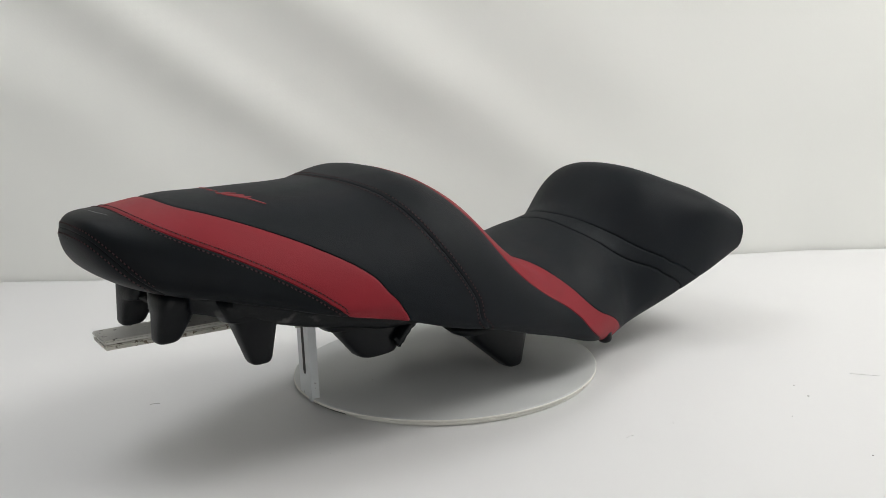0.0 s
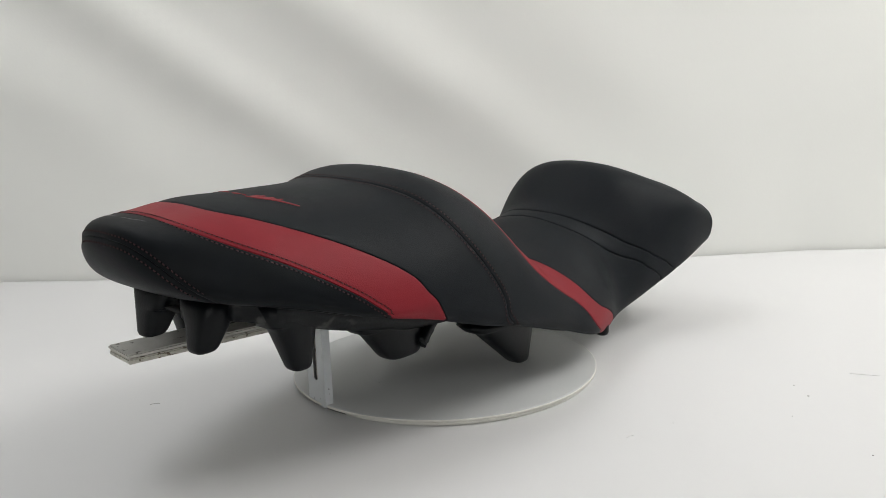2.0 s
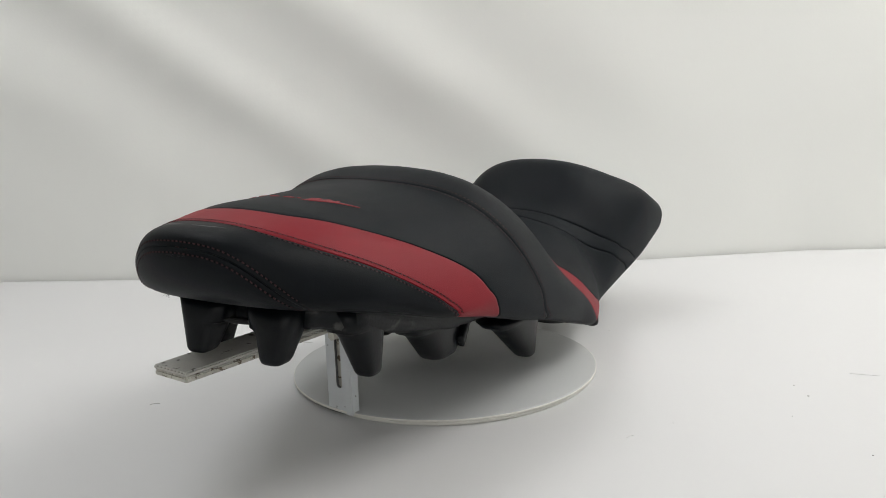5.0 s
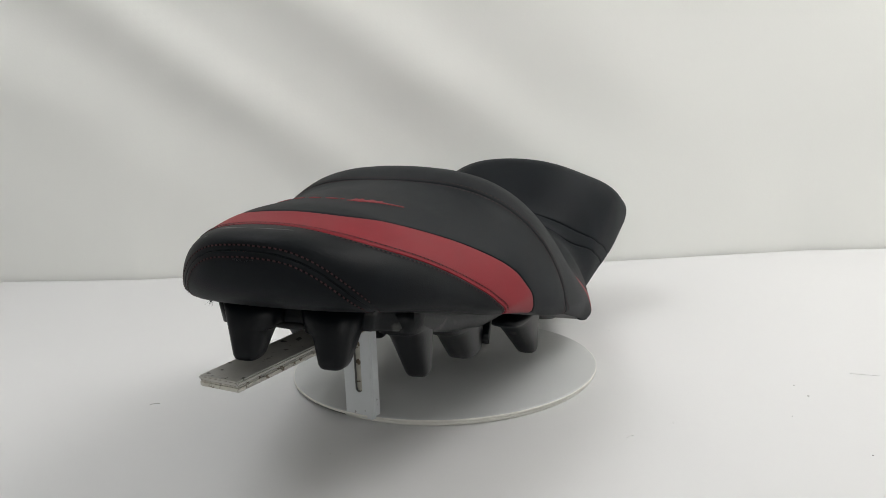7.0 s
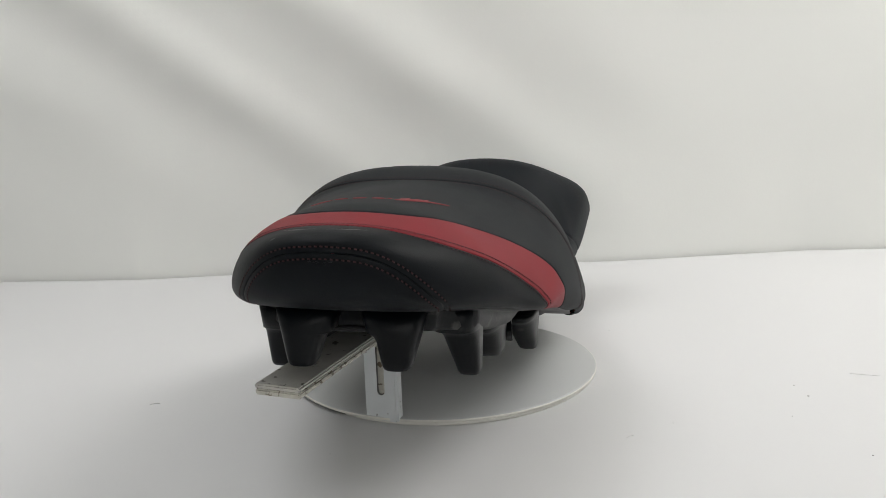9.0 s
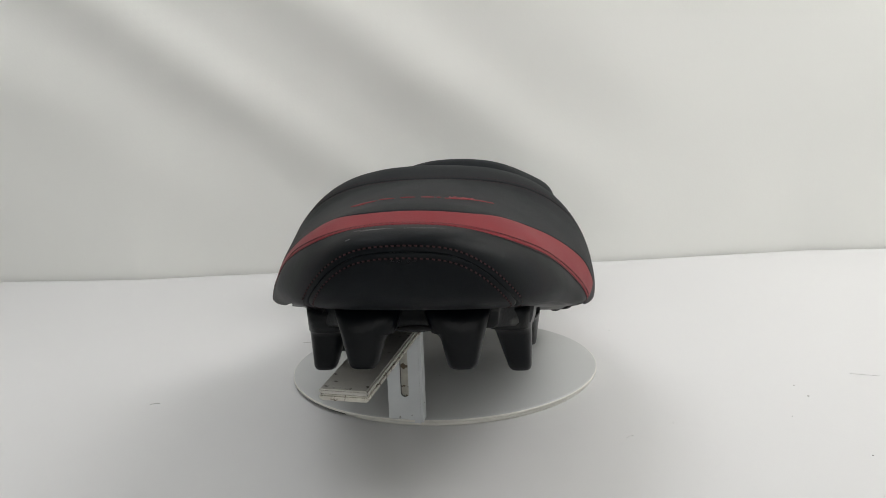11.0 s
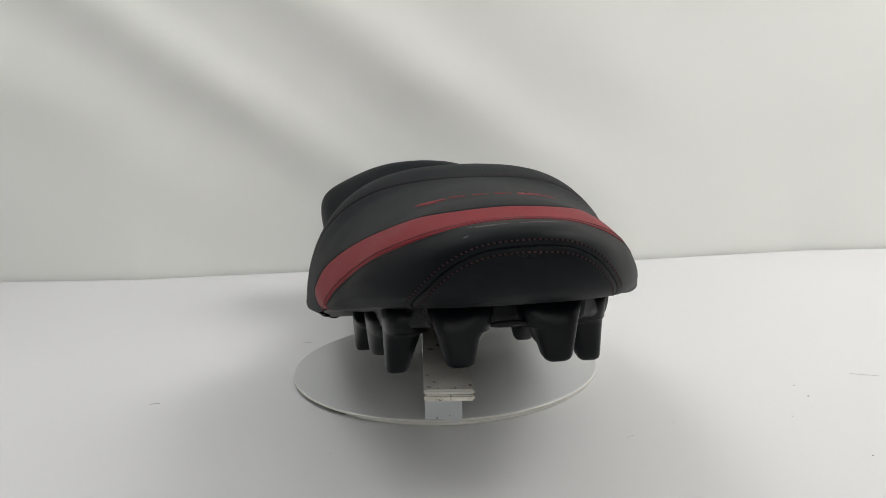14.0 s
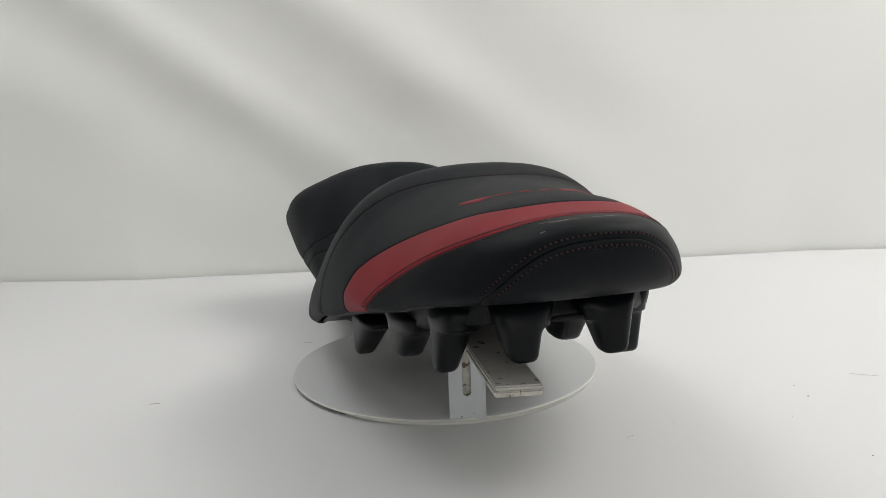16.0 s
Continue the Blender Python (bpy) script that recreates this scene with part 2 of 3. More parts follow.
def section(u, g):
    u, g = np.broadcast_arrays(np.asarray(u, float), np.asarray(g, float))
    u = np.clip(u, NOSE_U + 1e-6, TAIL_U - 1e-6)
    tn, tr = np.clip((u - NOSE_U) / NOSE_LENGTH, 1e-6, 1), np.clip((TAIL_U - u) / TAIL_LENGTH, 0, 1)
    wide = spline(u, HALF_WIDTH) * rounded(tn, NOSE_PLAN) * rounded(tr, TAIL_PLAN)
    top, low = spline(u, CREST), spline(u, EDGE)
    mid = low + spline(u, WAIST) * (top - low)
    top = mid + (top - mid) * rounded(tn, NOSE_RISE) * rounded(tr, 2.5)
    a = np.abs(g)
    b, l = np.radians(90 - np.minimum(a, 90)), np.radians(np.maximum(a - 90, 0))
    tuck = np.minimum(0.012, wide * 0.5)
    v = np.where(a <= 90, wide * np.clip(np.cos(b), 0, 1) ** (2 / spline(u, ROUND_SIDE)), wide - tuck * (1 - np.cos(l))) * np.sign(g)
    z = np.where(a <= 90, mid + (top - mid) * np.sin(b) ** (2 / spline(u, ROUND_TOP)), mid - (mid - low) * np.sin(l))
    uu = u + np.where(a <= 90, 0, NOSE_TUCK * (1 - np.cos(l)) * (1 - tn) ** 2)
    v, z = v + LEAN * (z - 0.12), z - LEAN * v
    p = np.stack([uu * math.cos(YAW) + v * math.sin(YAW), v * math.cos(YAW) - uu * math.sin(YAW) + SHIFT, z + DECK], -1)
    return seat_xy(p)


GIRTH = np.array([0, 25, 45, 60, 72, 82, 90, 120, 150, 180.0])
# seams: station at each girth angle
SEAM = {
    "arch": [-0.41592, -0.41578, -0.41517, -0.41341, -0.40931, -0.40277, -0.39669, -0.3808, -0.3767, -0.3740],
    "red_low": [-0.3778, -0.3750, -0.3590, -0.3331, -0.2932, -0.2563, -0.2428, -0.2310, -0.2250, -0.2220],
    "red_high": [-0.3388, -0.3304, -0.2733, -0.2225, -0.1956, -0.1901, -0.1833, -0.1720, -0.1640, -0.1600],
    "hump": [-0.1645, -0.1494, -0.1357, -0.1239, -0.1056, -0.0879, -0.0877, -0.0780, -0.0728, -0.0739],
    "rear_red_low": [-0.1100, -0.0826, -0.0480, -0.0238, 0.0261, 0.0640, 0.0766, 0.0983, 0.1090, 0.1120],
    "rear_red_high": [0.0391, 0.0591, 0.0665, 0.0811, 0.0984, 0.1192, 0.1347, 0.1593, 0.1603, 0.1549],
    "tail_low": [0.1554, 0.1566, 0.1808, 0.2011, 0.2207, 0.2342, 0.2409, 0.2610, 0.2764, 0.2787],
    "tail_high": [0.1711, 0.1828, 0.2021, 0.2169, 0.2332, 0.2466, 0.2540, 0.2773, 0.2979, 0.3154],
}


def seam_u(name, g):
    if name == "nose":
        return np.full_like(g, NOSE_U)
    if name == "tail":
        return np.full_like(g, TAIL_U)
    x, y = GIRTH, np.sqrt(np.asarray(SEAM[name]) - NOSE_U)
    m = np.gradient(y, x)
    m[0] = 0
    total = 0
    step = 7 * np.clip((110 - np.abs(g)) / 40, 0, 1)
    for k, w in ((-2, 1 / 16), (-1, 4 / 16), (0, 6 / 16), (1, 4 / 16), (2, 1 / 16)):
        a = np.abs(g + k * step)
        i = np.clip(np.searchsorted(x, a) - 1, 0, len(x) - 2)
        h = x[i + 1] - x[i]
        t = (a - x[i]) / h
        total = total + w * ((2*t**3 - 3*t**2 + 1)*y[i] + (t**3 - 2*t**2 + t)*h*m[i] + (-2*t**3 + 3*t**2)*y[i + 1] + (t**3 - t**2)*h*m[i + 1])
    return NOSE_U + total ** 2


def panel(name, first, last, mat, parent, label="", rows=40):
    """One upholstery panel between two seams; its edges sink into the seams."""
    g = np.concatenate([-np.linspace(180, 92, 14), np.linspace(-90, 90, 121), np.linspace(92, 180, 14)])
    a, b = seam_u(first, g), seam_u(last, g)
    t = np.linspace(0, 1, rows)
    t = t - 0.75 * np.sin(2 * np.pi * t) / (2 * np.pi)
    if first == "nose":
        t = np.linspace(0, 1, rows) ** 2.2
    u = a[None] + (b - a)[None] * t[:, None]
    gg = np.broadcast_to(g, u.shape)
    p = skin(u, gg)
    if first == "nose":
        p[0] = (p[0] + p[0][::-1]) / 2
    step = np.linalg.norm(np.diff(p, axis=0), axis=2)
    along = np.concatenate([np.zeros((1, p.shape[1])), np.cumsum(step, axis=0)])
    e = 1e-4
    n = np.cross(skin(u + e, gg) - skin(u - e, gg), skin(u, gg + 0.2) - skin(u, gg - 0.2))
    n /= np.maximum(np.linalg.norm(n, axis=2, keepdims=True), 1e-12)
    centre = p.mean(axis=1, keepdims=True) - np.array([0, 0, 0.03])
    n *= np.where((n * (p - centre)).sum(2, keepdims=True) < 0, -1, 1)
    sink = np.zeros(u.shape)
    for d, edge in ((along, first), (along[-1:] - along, last)):
        if edge not in ("nose", "tail"):
            deep = 0.0017 if edge.startswith("tail") else 0.0010
            sink += deep * np.exp(-(d / 0.0010) ** 2) + 0.00025 * np.exp(-(d / 0.005) ** 2)
    ob = grid_part(name, p - n * sink[..., None], mat, parent, label)
    if first == "nose":
        bm = bmesh.new()
        bm.from_mesh(ob.data)
        bmesh.ops.remove_doubles(bm, verts=bm.verts, dist=0.0003)
        bm.to_mesh(ob.data)
        bm.free()
    return ob


def ribbon_frame(name, g, off):
    """Points on a seam's parallel at a distance, with tangent and outward normal."""
    u = seam_u(name, g)
    p = skin(u, g)
    t = np.gradient(p, axis=0)
    t /= np.maximum(np.linalg.norm(t, axis=1, keepdims=True), 1e-9)
    n = np.cross(skin(u + 1e-4, g) - skin(u - 1e-4, g), skin(u, g + 0.2) - skin(u, g - 0.2))
    n /= np.maximum(np.linalg.norm(n, axis=1, keepdims=True), 1e-12)
    n *= np.where(((n * (p - p.mean(axis=0) + np.array([0, 0, 0.06]))).sum(1, keepdims=True)) < 0, -1, 1)
    s = np.cross(t, n)
    goal, e, h = p + s * off, 1e-4, 0.3
    gg, q = g.copy(), np.sqrt(np.maximum(u - NOSE_U, 1e-8))

    def at(root, girth):
        return skin(NOSE_U + root ** 2, girth)

    for _ in range(10):
        a, b = (at(q + e, gg) - at(q - e, gg)) / (2 * e), (at(q, gg + h) - at(q, gg - h)) / (2 * h)
        r = goal - at(q, gg)
        aa, ab, bb, ra, rb = (a * a).sum(1), (a * b).sum(1), (b * b).sum(1), (r * a).sum(1), (r * b).sum(1)
        det = np.maximum(aa * bb - ab * ab, 1e-14)
        q = np.clip(q + np.clip((ra * bb - rb * ab) / det, -0.01, 0.01), 1e-3, (TAIL_U - NOSE_U) ** 0.5)
        gg = gg + np.clip((rb * aa - ra * ab) / det, -6, 6)
    u = NOSE_U + q ** 2
    n2 = np.cross(a, b)
    n2 /= np.maximum(np.linalg.norm(n2, axis=1, keepdims=True), 1e-12)
    n2 *= np.where((n2 * n).sum(1, keepdims=True) < 0, -1, 1)
    return skin(u, gg), t, n2, s


def stitches(name, seam, off, parent, pitch=0.0042, long=0.0024, thick=0.0013, limit=172):
    g = np.linspace(-limit, limit, 1600)
    p, t, n, s = ribbon_frame(seam, g, off)
    along = np.concatenate([[0], np.cumsum(np.linalg.norm(np.diff(p, axis=0), axis=1))])
    verts, faces, slots = [], [], []
    at = pitch
    while at < along[-1] - pitch:
        k = int(np.searchsorted(along, at))
        c = p[k] - n[k] * 0.0002
        b = len(verts)
        skew = s[k] * 0.0003
        for x, w, h in ((-0.5, 0.35, 0.0), (-0.3, 0.5, 0.5), (0.3, 0.5, 0.5), (0.5, 0.35, 0.0)):
            for y in (-1, 1):
                verts.append(tuple(c + t[k] * long * x + s[k] * thick * w * y + n[k] * thick * h + skew * x))
        for i in range(3):
            faces.append((b + 2*i, b + 2*i + 1, b + 2*i + 3, b + 2*i + 2))
            slots.append(0)
        # dark quad between two stitches, painting the shade of a needle hole
        k = min(int(np.searchsorted(along, at + pitch / 2)), len(p) - 1)
        b = len(verts)
        for x, y in ((-0.5, -0.6), (0.5, -0.6), (0.5, 0.6), (-0.5, 0.6)):
            verts.append(tuple(p[k] + n[k] * 0.00035 + t[k] * x * (pitch - long) * 0.65 + s[k] * thick * 0.8 * y))
        faces.append((b, b + 1, b + 2, b + 3))
        slots.append(1)
        at += pitch * (1 + 0.08 * (random.random() - 0.5))
    me = bpy.data.meshes.new(name)
    me.from_pydata(verts, [], faces)
    me.materials.append(THREAD)
    me.materials.append(HOLE)
    me.polygons.foreach_set("material_index", slots)
    ob = new(name, me)
    ob.parent = parent
    tagged(ob, "row of dark red thread stitches", kind="stuff")
    return ob


PAN_DEEP = 0.0195                   # how far the pan's floor lies under the upholstery's edge


def foot(parent, tip, high, tip_half, top_half, deep, ahead, corner=0.62):
    """A hollow moulded foot: tip and top as (u, v, z), half sizes along u and v; a fillet joins it to the pan's floor,
    which lies deep under the upholstery's edge; ahead: whether the fillet also runs out towards the nose."""
    rings, n = [], 36
    tall = high[2] - tip[2]
    root, fillet = high[2] - deep, 0.007
    levels = [(0.0, 0.50), (0.0, 0.78), (0.0012, 0.92), (0.004, 1.0)]
    levels += [(0.004 + (root - fillet - tip[2] - 0.004) * k / 4, 1.0) for k in range(1, 5)]
    levels += [(root - fillet - tip[2] + fillet * math.sin(math.radians(a)), 1.0) for a in (20, 40, 55, 68, 78, 86)]
    levels += [(tall, 1.0)]
    for up, k in levels:
        f = min(1.0, up / tall)
        over = min(1.0, max(0.0, (up + tip[2] - (root - fillet)) / fillet))
        grow = fillet * (1 - math.sqrt(1 - over * over))
        c = [tip[a] + (high[a] - tip[a]) * f for a in range(3)]
        hu, hv = [(tip_half[a] + (top_half[a] - tip_half[a]) * f) * k for a in range(2)]
        ring = []
        for i in range(n):
            a = 2 * math.pi * i / n
            cs, sn = math.cos(a), math.sin(a)
            gu = grow if cs > 0 or ahead else 0.0
            gv = grow if sn * tip[1] < 0 else 0.0
            ring.append(tuple(seat_xy((c[0] + (hu + gu) * math.copysign(abs(cs) ** corner, cs), c[1] + (hv + gv) * math.copysign(abs(sn) ** corner, sn), c[2] + DECK))))
        rings.append(ring)
    ft = loft("foot", rings, PLASTIC, parent)
    # dark plug under the tip paints the shade of a moulded recess
    dark = []
    for z, k in ((-0.0004, 0.42), (0.0015, 0.36)):
        dark.append([tuple(seat_xy((tip[0] + tip_half[0] * k * math.cos(a), tip[1] + tip_half[1] * k * math.sin(a), tip[2] + z + DECK))) for a in (2 * math.pi * i / 14 for i in range(14))])
    loft("recess_shade", dark, DARK, ft)


def make_pan(seat):
    """The moulded pan under the upholstery."""
    rings = []
    for u in np.concatenate([[-0.352, -0.350], np.linspace(-0.346, TAIL_U - 0.03, 60)]):
        e = skin(u, 178.0), skin(u, -178.0)
        mid, half = (e[0] + e[1]) / 2, (e[0] - e[1]) / 2
        half = half * (1 - 0.006 / max(0.01, float(np.linalg.norm(half))))
        grow = min(1.0, 0.55 + (u + 0.352) / 0.005) * (1 if u < 0.1 else max(0.35, 1 - (u - 0.1) * 4))
        deep = (0.004 + (PAN_DEEP - 0.004) * min(1.0, max(0.0, (-0.10 - u) / 0.06))) * grow
        wall = min(1.0, float(np.interp(u, [-0.36, -0.335, -0.312, -0.26, -0.19, -0.12], [0.0640, 0.068, 0.0935, 0.0965, 0.0985, 0.099])) / float(np.linalg.norm(half)))
        prof = [(1.0, -0.35), (1.0, 0.05), (0.5 + wall / 2, 0.12), (wall, 0.15)] + [(wall * k, d) for k, d in ((0.99, 0.5), (0.97, 0.85), (0.92, 1.0), (0.72, 1.03), (0.62, 1.04), (0.45, 1.05), (0.2, 1.05))]
        ring = [mid + half * k - np.array([0, 0, d * deep]) for k, d in prof] + [mid - half * k - np.array([0, 0, d * deep]) for k, d in reversed(prof)]
        rings.append([tuple(p) for p in ring])
    loft("pan", rings, DUSTY_PLASTIC, seat, "black moulded plastic seat pan with dusty scuffs")


def stroke(name, line, wide, mat, parent, label="", lift=0.0006):
    """A raised strip on the upholstery along a line of (u, v) points, tapered at the ends."""
    table = np.linspace(-89, 89, 121)
    pts = []
    n = 10
    line = np.asarray(line, float)
    s = np.linspace(0, len(line) - 1, n)
    us, vs = np.interp(s, range(len(line)), line[:, 0]), np.interp(s, range(len(line)), line[:, 1])
    for k in range(n):
        a, b = max(0, k - 1), min(n - 1, k + 1)
        du, dv = us[b] - us[a], vs[b] - vs[a]
        ln = math.hypot(du, dv) or 1
        taper = wide * (0.35 + 0.65 * math.sin(math.pi * (0.08 + 0.84 * k / (n - 1)))) / 2
        row = []
        for off, h in ((-1, -0.3), (-0.8, 1), (0, 1.15), (0.8, 1), (1, -0.3)):
            u, v = us[k] - dv / ln * off * taper, vs[k] + du / ln * off * taper
            p = skin(u, table)
            side = p[:, 0] * math.cos(HEADING) - p[:, 1] * math.sin(HEADING)
            g = float(np.interp(v, side, table))
            q = skin(u, g)
            nn = np.cross(skin(u + 1e-3, g) - skin(u - 1e-3, g), skin(u, g + 0.5) - skin(u, g - 0.5))
            nn = nn / np.linalg.norm(nn)
            if nn[2] < 0:
                nn = -nn
            row.append(q + nn * lift * h)
        pts.append(row)
    return grid_part(name, np.array(pts), mat, parent, label)


def edge_height(u):
    return float(skin(u, 178.0)[2] + skin(u, -178.0)[2]) / 2 - DECK


def make_seat():
    seat = new("motorcycle_seat")
    tagged(seat, "black leather motorcycle seat with red stripes on a bracket", "motorcycle seat")
    panel("nose_panel", "nose", "arch", NOSE_LEATHER, seat, "smooth black leather arch panel", 44)
    panel("front_panel", "arch", "red_low", NOSE_LEATHER, seat, "black leather front panel", 44)
    panel("front_stripe", "red_low", "red_high", RED, seat, "red leather stripe", 30)
    panel("centre_panel", "red_high", "hump", LEATHER, seat, "", 46)
    panel("hump_panel", "hump", "rear_red_low", LEATHER, seat, "", 40)
    panel("rear_stripe", "rear_red_low", "rear_red_high", RED, seat, "red leather stripe", 30)
    panel("saddle_panel", "rear_red_high", "tail_low", LEATHER, seat, "", 40)
    panel("tail_band", "tail_low", "tail_high", LEATHER, seat, "narrow black leather band", 18)
    panel("tail_panel", "tail_high", "tail", LEATHER, seat, "upswept black leather tail", 50)
    make_pan(seat)
    for tip, high, th, hh in (((-.353, .0402, .1155), (-.336, .0400), (.0108, .0112), (.0230, .0240)),
                              ((-.353, -.0380, .1172), (-.336, -.0380), (.0108, .0112), (.0230, .0240)),
                              ((-.2865, .0860, .0908), (-.287, .0770), (.0100, .0095), (.0280, .0200)),
                              ((-.2845, -.0828, .0932), (-.287, -.0730), (.0100, .0095), (.0280, .0200)),
                              ((-.156, .0820, .0675), (-.169, .0790), (.0210, .0130), (.0520, .0200)),
                              ((-.157, -.0838, .0720), (-.169, -.0810), (.0210, .0130), (.0520, .0200)),
                              ((.0143, .0971, .0175), (-.010, .0930), (.0100, .0100), (.0520, .0190)),
                              ((.0146, -.0918, .0210), (-.010, -.0860), (.0100, .0100), (.0520, .0190))):
        foot(seat, tip, (*high, edge_height(high[0]) + 0.003), th, hh, PAN_DEEP if tip[0] < -0.1 else 0.008, tip[0] > -0.32)
    # flat dark oval on the pan's front, painted shade instead of a cut opening
    hole = [[tuple(seat_xy((u, .0030 + 0.016 * k * math.sin(a), .1462 + 0.0018 * k * math.cos(a) + DECK))) for a in (2 * math.pi * i / 28 for i in range(28))] for k, u in ((0.9, -.345), (1.0, -.3526))]
    loft("opening_shade", hole, DARK, seat, "dark oval disc painting the shade of an opening in the pan")
    # torn rim of the pan behind the wide foot
    rim = []
    for k in range(9):
        f = k / 8
        u, z = -.1390 + 0.024 * f, 0.0735 + 0.020 * f + 0.0011 * math.sin(k * 2.3)
        rim.append([tuple(seat_xy((u + du, .0975 - 0.004 * f + dv, z + dz + DECK))) for du, dv, dz in ((0, 0.0035, 0), (0.0016, 0.001, -0.0012), (0.0016, -0.008, 0.0), (-0.004, -0.008, 0.006), (-0.006, 0.0035, 0.010))])
    loft("torn_rim", rim, PLASTIC, seat, "ragged torn rim of the plastic pan")
    # plastic lugs under the rear stripe
    for g in (168.0, -168.0):
        c = skin(0.128, g)
        lug = [[tuple(c + np.array([r * math.cos(a), r * math.sin(a), z])) for a in (2 * math.pi * i / 18 for i in range(18))] for r, z in ((0.004, -0.0040), (0.0065, -0.0028), (0.0078, 0.0), (0.0078, 0.008))]
        loft("lug", lug, PLASTIC, seat, "small rounded plastic lug")
    bm = bmesh.new()
    for k in range(7):
        root = Vector(skin(-0.384 + 0.004 * random.random(), -165.0))
        end = root + Vector((random.uniform(-.006, .004), random.uniform(-.006, .0), random.uniform(-.007, -.002)))
        side = Vector((0.0003, 0.0002, 0))
        bm.faces.new([bm.verts.new(p) for p in (root - side, root + side, end)])
    part("loose_thread", bm, DARK, seat, "frayed dark threads under the edge")
    # embroidered mark on the centre panel: arched strokes
    for line, wide in ((((-.2600, -.0565), (-.2700, -.0430), (-.2760, -.0330)), .0058), (((-.2730, -.0300), (-.2800, -.0170)), .0030),
                       (((-.2810, -.0115), (-.2835, .0010)), .0030), (((-.2840, .0060), (-.2830, .0170)), .0034), (((-.2825, .0190), (-.2815, .0225)), .0022),
                       (((-.2850, .0260), (-.2800, .0360), (-.2690, .0470), (-.2560, .0660)), .0030), (((-.2830, .0310), (-.2690, .0345)), .0026), (((-.2790, .0385), (-.2650, .0415)), .0026), (((-.2720, .0470), (-.2610, .0485)), .0024),
                       (((-.2860, .0300), (-.2730, .0300)), .0026), (((-.2800, .0330), (-.2720, .0400)), .0022), (((-.2740, .0360), (-.2650, .0480)), .0020), (((-.2840, -.0100), (-.2800, -.0060)), .0018), (((-.2760, .0420), (-.2660, .0440)), .0026), (((-.2660, -.0540), (-.2780, -.0420)), .0026)):
        stroke("embroidered_stroke", line, wide, EMBROIDERY, seat, "raised red embroidery")
    for line, wide in ((((-.3860, -.0350), (-.3925, -.0200), (-.3945, -.0050)), .0010), (((-.3910, -.0300), (-.3955, -.0130)), .0007),
                       (((-.3950, .0030), (-.3935, .0180), (-.3890, .0320)), .0010), (((-.3990, -.0400), (-.4000, -.0360)), .0008)):
        stroke("scuff_mark", line, wide, SCUFF, seat, "pale scuff on the leather", 0.0002)
    stitches("arch_stitching", "arch", 0.0045, seat)
    stitches("arch_stitching", "arch", -0.0045, seat)
    stitches("stripe_stitching", "red_low", 0.0032, seat, limit=138)
    stitches("stripe_stitching", "red_low", -0.0036, seat, limit=138)
    stitches("hump_stitching", "hump", 0.004, seat)
    stitches("hump_stitching", "hump", -0.004, seat)
    return seat


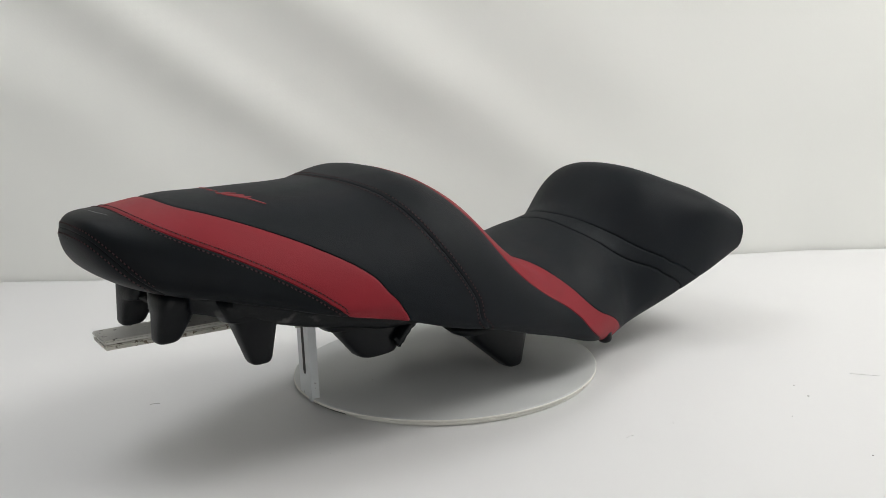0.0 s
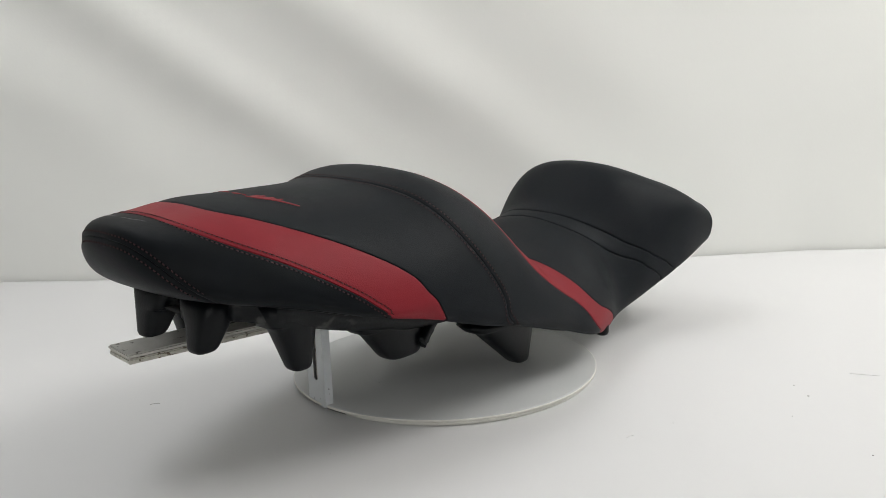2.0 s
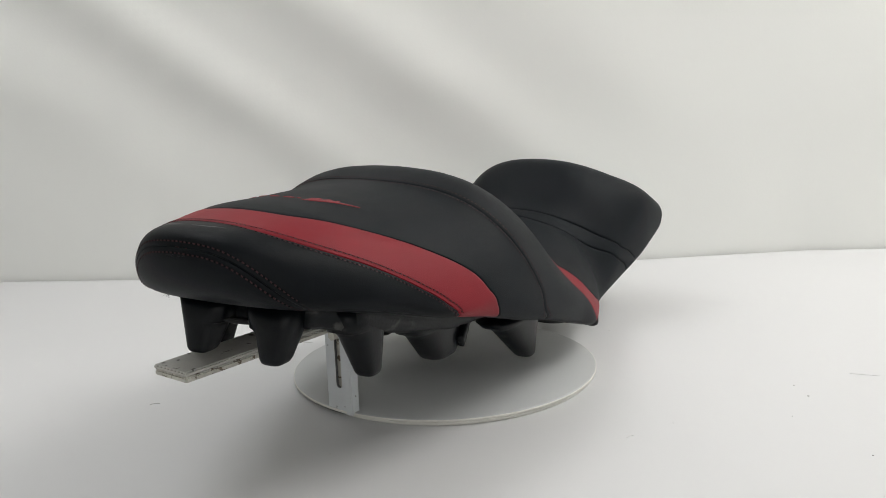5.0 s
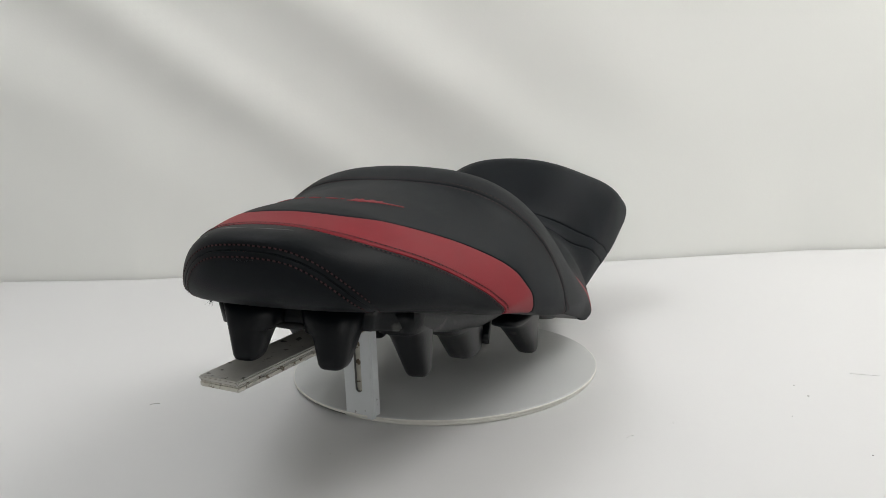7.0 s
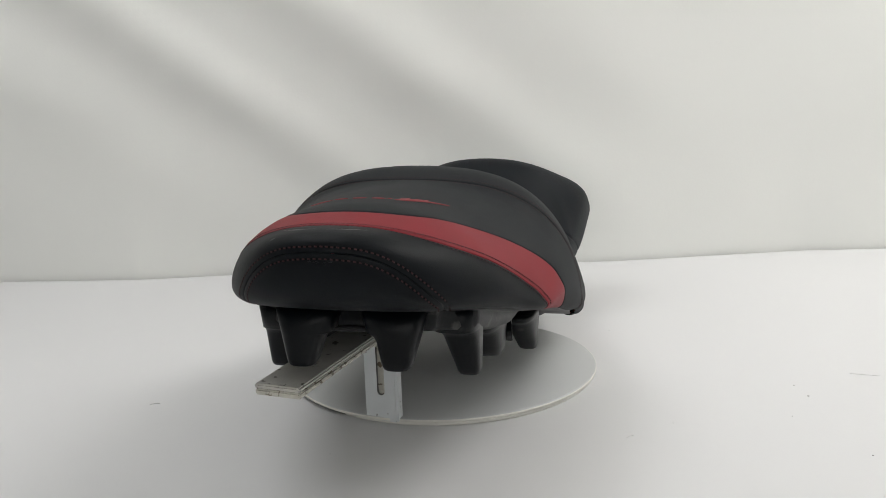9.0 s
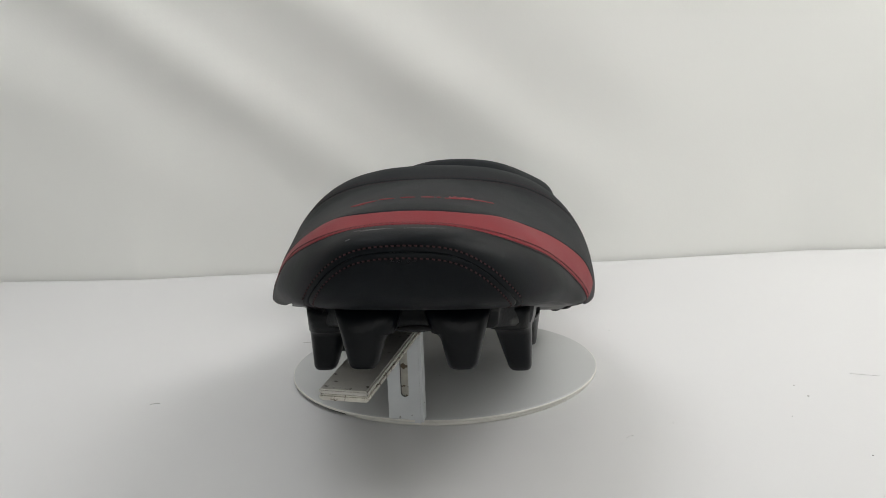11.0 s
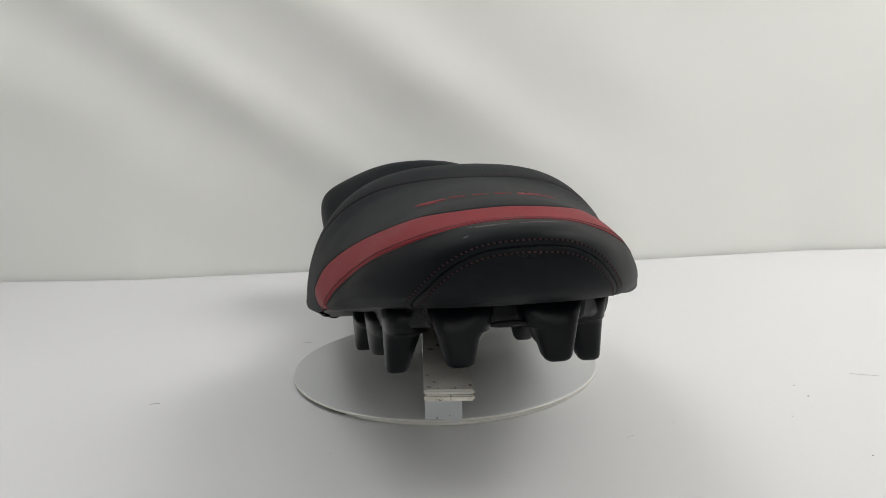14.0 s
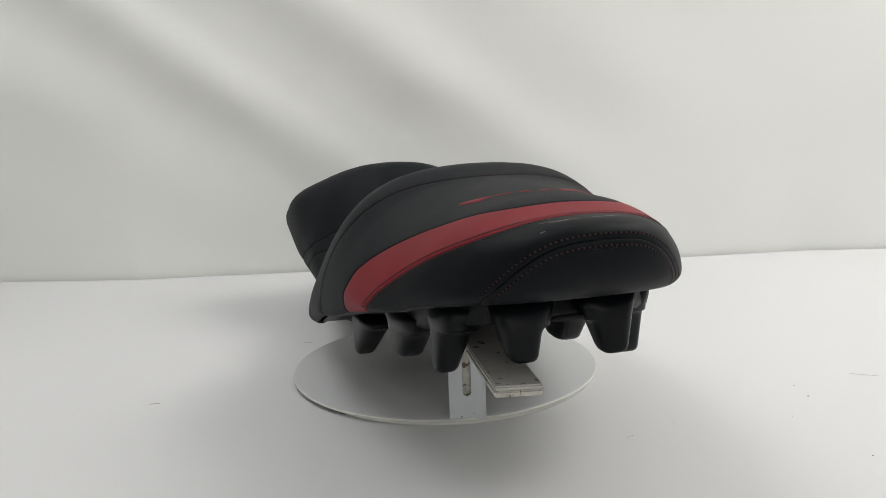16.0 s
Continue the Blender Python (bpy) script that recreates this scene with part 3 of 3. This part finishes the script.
# ---- bracket that carries the seat ----
def make_bracket():
    br = new("support_bracket")
    tagged(br, "white painted steel bracket with chipped edges under the seat", "bracket")
    # upright plate with a long slot; local x across, y along, z up
    across = Vector(seat_xy((-.1745, -.0128, 0)) - seat_xy((-.1670, -.0455, 0)))
    wide = across.length
    across.normalize()
    ahead = Vector((0, 0, 1)).cross(across)
    m = Matrix((( across.x, ahead.x, 0, 0), (across.y, ahead.y, 0, 0), (0, 0, 1, 0), (0, 0, 0, 1)))
    left = Vector(seat_xy((-.1670, -.0455, 0)))
    m.translation = left + Vector((0, 0, DECK))
    top, slot_x, slot_w = 0.099, 0.0178, 0.0042
    bm = bmesh.new()
    n = 10
    lo, hi = 0.027, 0.074
    ring = [(slot_x + slot_w * math.cos(a), hi + slot_w * math.sin(a)) for a in (math.pi * k / n for k in range(n + 1))]
    ring += [(slot_x + slot_w * math.cos(a), lo + slot_w * math.sin(a)) for a in (math.pi + math.pi * k / n for k in range(n + 1))]
    outer = [(wide, hi), (wide, top), (0, top), (0, hi), (0, lo), (0, -0.004), (wide, -0.004), (wide, lo)]
    for y in (-0.0015, 0.0015):
        ri = [bm.verts.new((x, y, z)) for x, z in ring]
        ou = [bm.verts.new((x, y, z)) for x, z in outer]
        h = n // 2
        bm.faces.new((ou[0], ou[1], ou[2], ou[3], *ri[n::-1]))
        bm.faces.new((ou[3], ou[4], ri[n + 1], ri[n]))
        bm.faces.new((ou[4], ou[5], ou[6], ou[7], *ri[:n:-1]))
        bm.faces.new((ou[7], ou[0], ri[0], ri[-1]))
    bm.verts.ensure_lookup_table()
    k = len(ring) + len(outer)
    for a0, cnt in ((0, len(ring)), (len(ring), len(outer))):
        for i in range(cnt):
            j = (i + 1) % cnt
            f = bm.faces.new((bm.verts[a0 + i], bm.verts[a0 + j], bm.verts[k + a0 + j], bm.verts[k + a0 + i]))
            f.material_index = 1 if a0 == 0 else 0
    up = part("upright", bm, PAINT, br, "", smooth=False)
    up.data.materials.append(WORN)
    up.matrix_local = m
    fl = part("flange", box_bm(0.003, 0.009, top + 0.003, pose(wide + 0.0016, 0.0030, top / 2 - 0.0015), 0.0006), PAINT, br, smooth=False)
    fl.matrix_local = m
    back = part("backing_plate", box_bm(wide - 0.004, 0.002, 0.066, pose(wide / 2, 0.0032, 0.048), 0.0004), BARE, br, "bare steel seen through the slot", smooth=False)
    back.matrix_local = m
    # slanting flat bar in two layers
    tip_l, tip_r = Vector((-.3790, -.0712)), Vector((-.3820, -.0325))
    end_l, end_r = Vector((-.161, -.0440)), Vector((-.168, -.0050))
    for name, dz, thick, mat, grow in (("bar", 0.0, 0.004, BAR_PAINT, 0.0), ("lower_bar", -0.0046, 0.0050, BARE, -0.0008)):
        bm = bmesh.new()
        vs = []
        for (p, z) in ((tip_l, .1080), (tip_r, .1060), (end_r, .1030), (end_l, .1060)):
            for h in (dz - thick, dz):
                vs.append(bm.verts.new(seat_xy((p.x - grow, p.y, z + h + DECK))))
        for f in ((0, 2, 4, 6), (1, 3, 5, 7), (0, 1, 3, 2), (2, 3, 5, 4), (4, 5, 7, 6), (6, 7, 1, 0)):
            bm.faces.new([vs[i] for i in f])
        bmesh.ops.recalc_face_normals(bm, faces=bm.faces)
        bmesh.ops.bevel(bm, geom=bm.edges[:], offset=0.0012, segments=2, affect="EDGES")
        part(name, bm, mat, br, "chipped flat steel bar", smooth=False)
    bolt = bmesh.new()
    bmesh.ops.create_cone(bolt, cap_ends=True, segments=6, radius1=0.005, radius2=0.005, depth=0.006, matrix=m @ pose(0.017, -0.005, 0.080, 90))
    part("bolt", bolt, BARE, br, "bare steel bolt head", smooth=False)
    return br


def make_lint():
    """Specks and fibres lying on the floor sheet, and a smear and a crease in it."""
    for x, y, size in ((.3778, -.1301, .0011), (.3421, -.1826, .0007), (.2161, .1293, .0009), (.1803, .0803, .0007), (-.1111, -.2299, .0006), (.2229, -.1879, .0007), (.3749, -.0974, .0008), (.3789, -.2798, .0009)):
        bm = bmesh.new()
        bmesh.ops.create_icosphere(bm, subdivisions=1, radius=size)
        for v in bm.verts:
            v.co = Vector((v.co.x * (1 + 0.5 * random.random()), v.co.y * (1 + 0.5 * random.random()), v.co.z * 0.5))
        ob = part("dust_speck", bm, LINT)
        ob.location = (x, y, size * 0.35 - 0.0006)
        tagged(ob, "tiny dark dust speck lying on the white sheet", "dust speck", "specks on the floor")
    # two lint fibres, then strands standing for a pale smear and a sheet crease
    for x, y, long, turn_by, curl in ((-.3183, -.0797, .010, 15, .8), (-.1773, .1263, .012, 5, .2), (.175, -.218, .010, 30, .5), (.4611, -.0748, .030, -22, .1)):
        bm = bmesh.new()
        rows = []
        for k in range(9):
            a = (k / 8 - 0.5) * curl * 2
            cx, cy = long * (k / 8 - 0.5), long * curl * 0.35 * math.cos(a * 1.5)
            rows.append([bm.verts.new((cx + 0.0003 * math.cos(b), cy + 0.00035 * math.cos(b), 0.0003 * math.sin(b))) for b in (0, 1.57, 3.14, 4.71)])
        for a, b in zip(rows, rows[1:]):
            for j in range(4):
                bm.faces.new((a[j], a[(j + 1) % 4], b[(j + 1) % 4], b[j]))
        ob = part("lint_smear_crease_strand", bm, LINT if curl != 0.5 and long < 0.02 else FLOOR)
        ob.matrix_world = pose(x, y, 0.0, 0, 0, turn_by)
        tagged(ob, "thin pale strand for lint, smear and crease marks on the white sheet", "lint", "fibres on the floor")


make_floor()
make_backdrop()
make_room()
top_disc = make_turntable()
bracket = make_bracket()
seat = make_seat()
make_lint()


def motions():
    for thing in (top_disc, bracket, seat):
        walk(thing, [(float(t), pose(0, 0, 0, 0, 0, turn(t))) for t in range(17)])


motions()
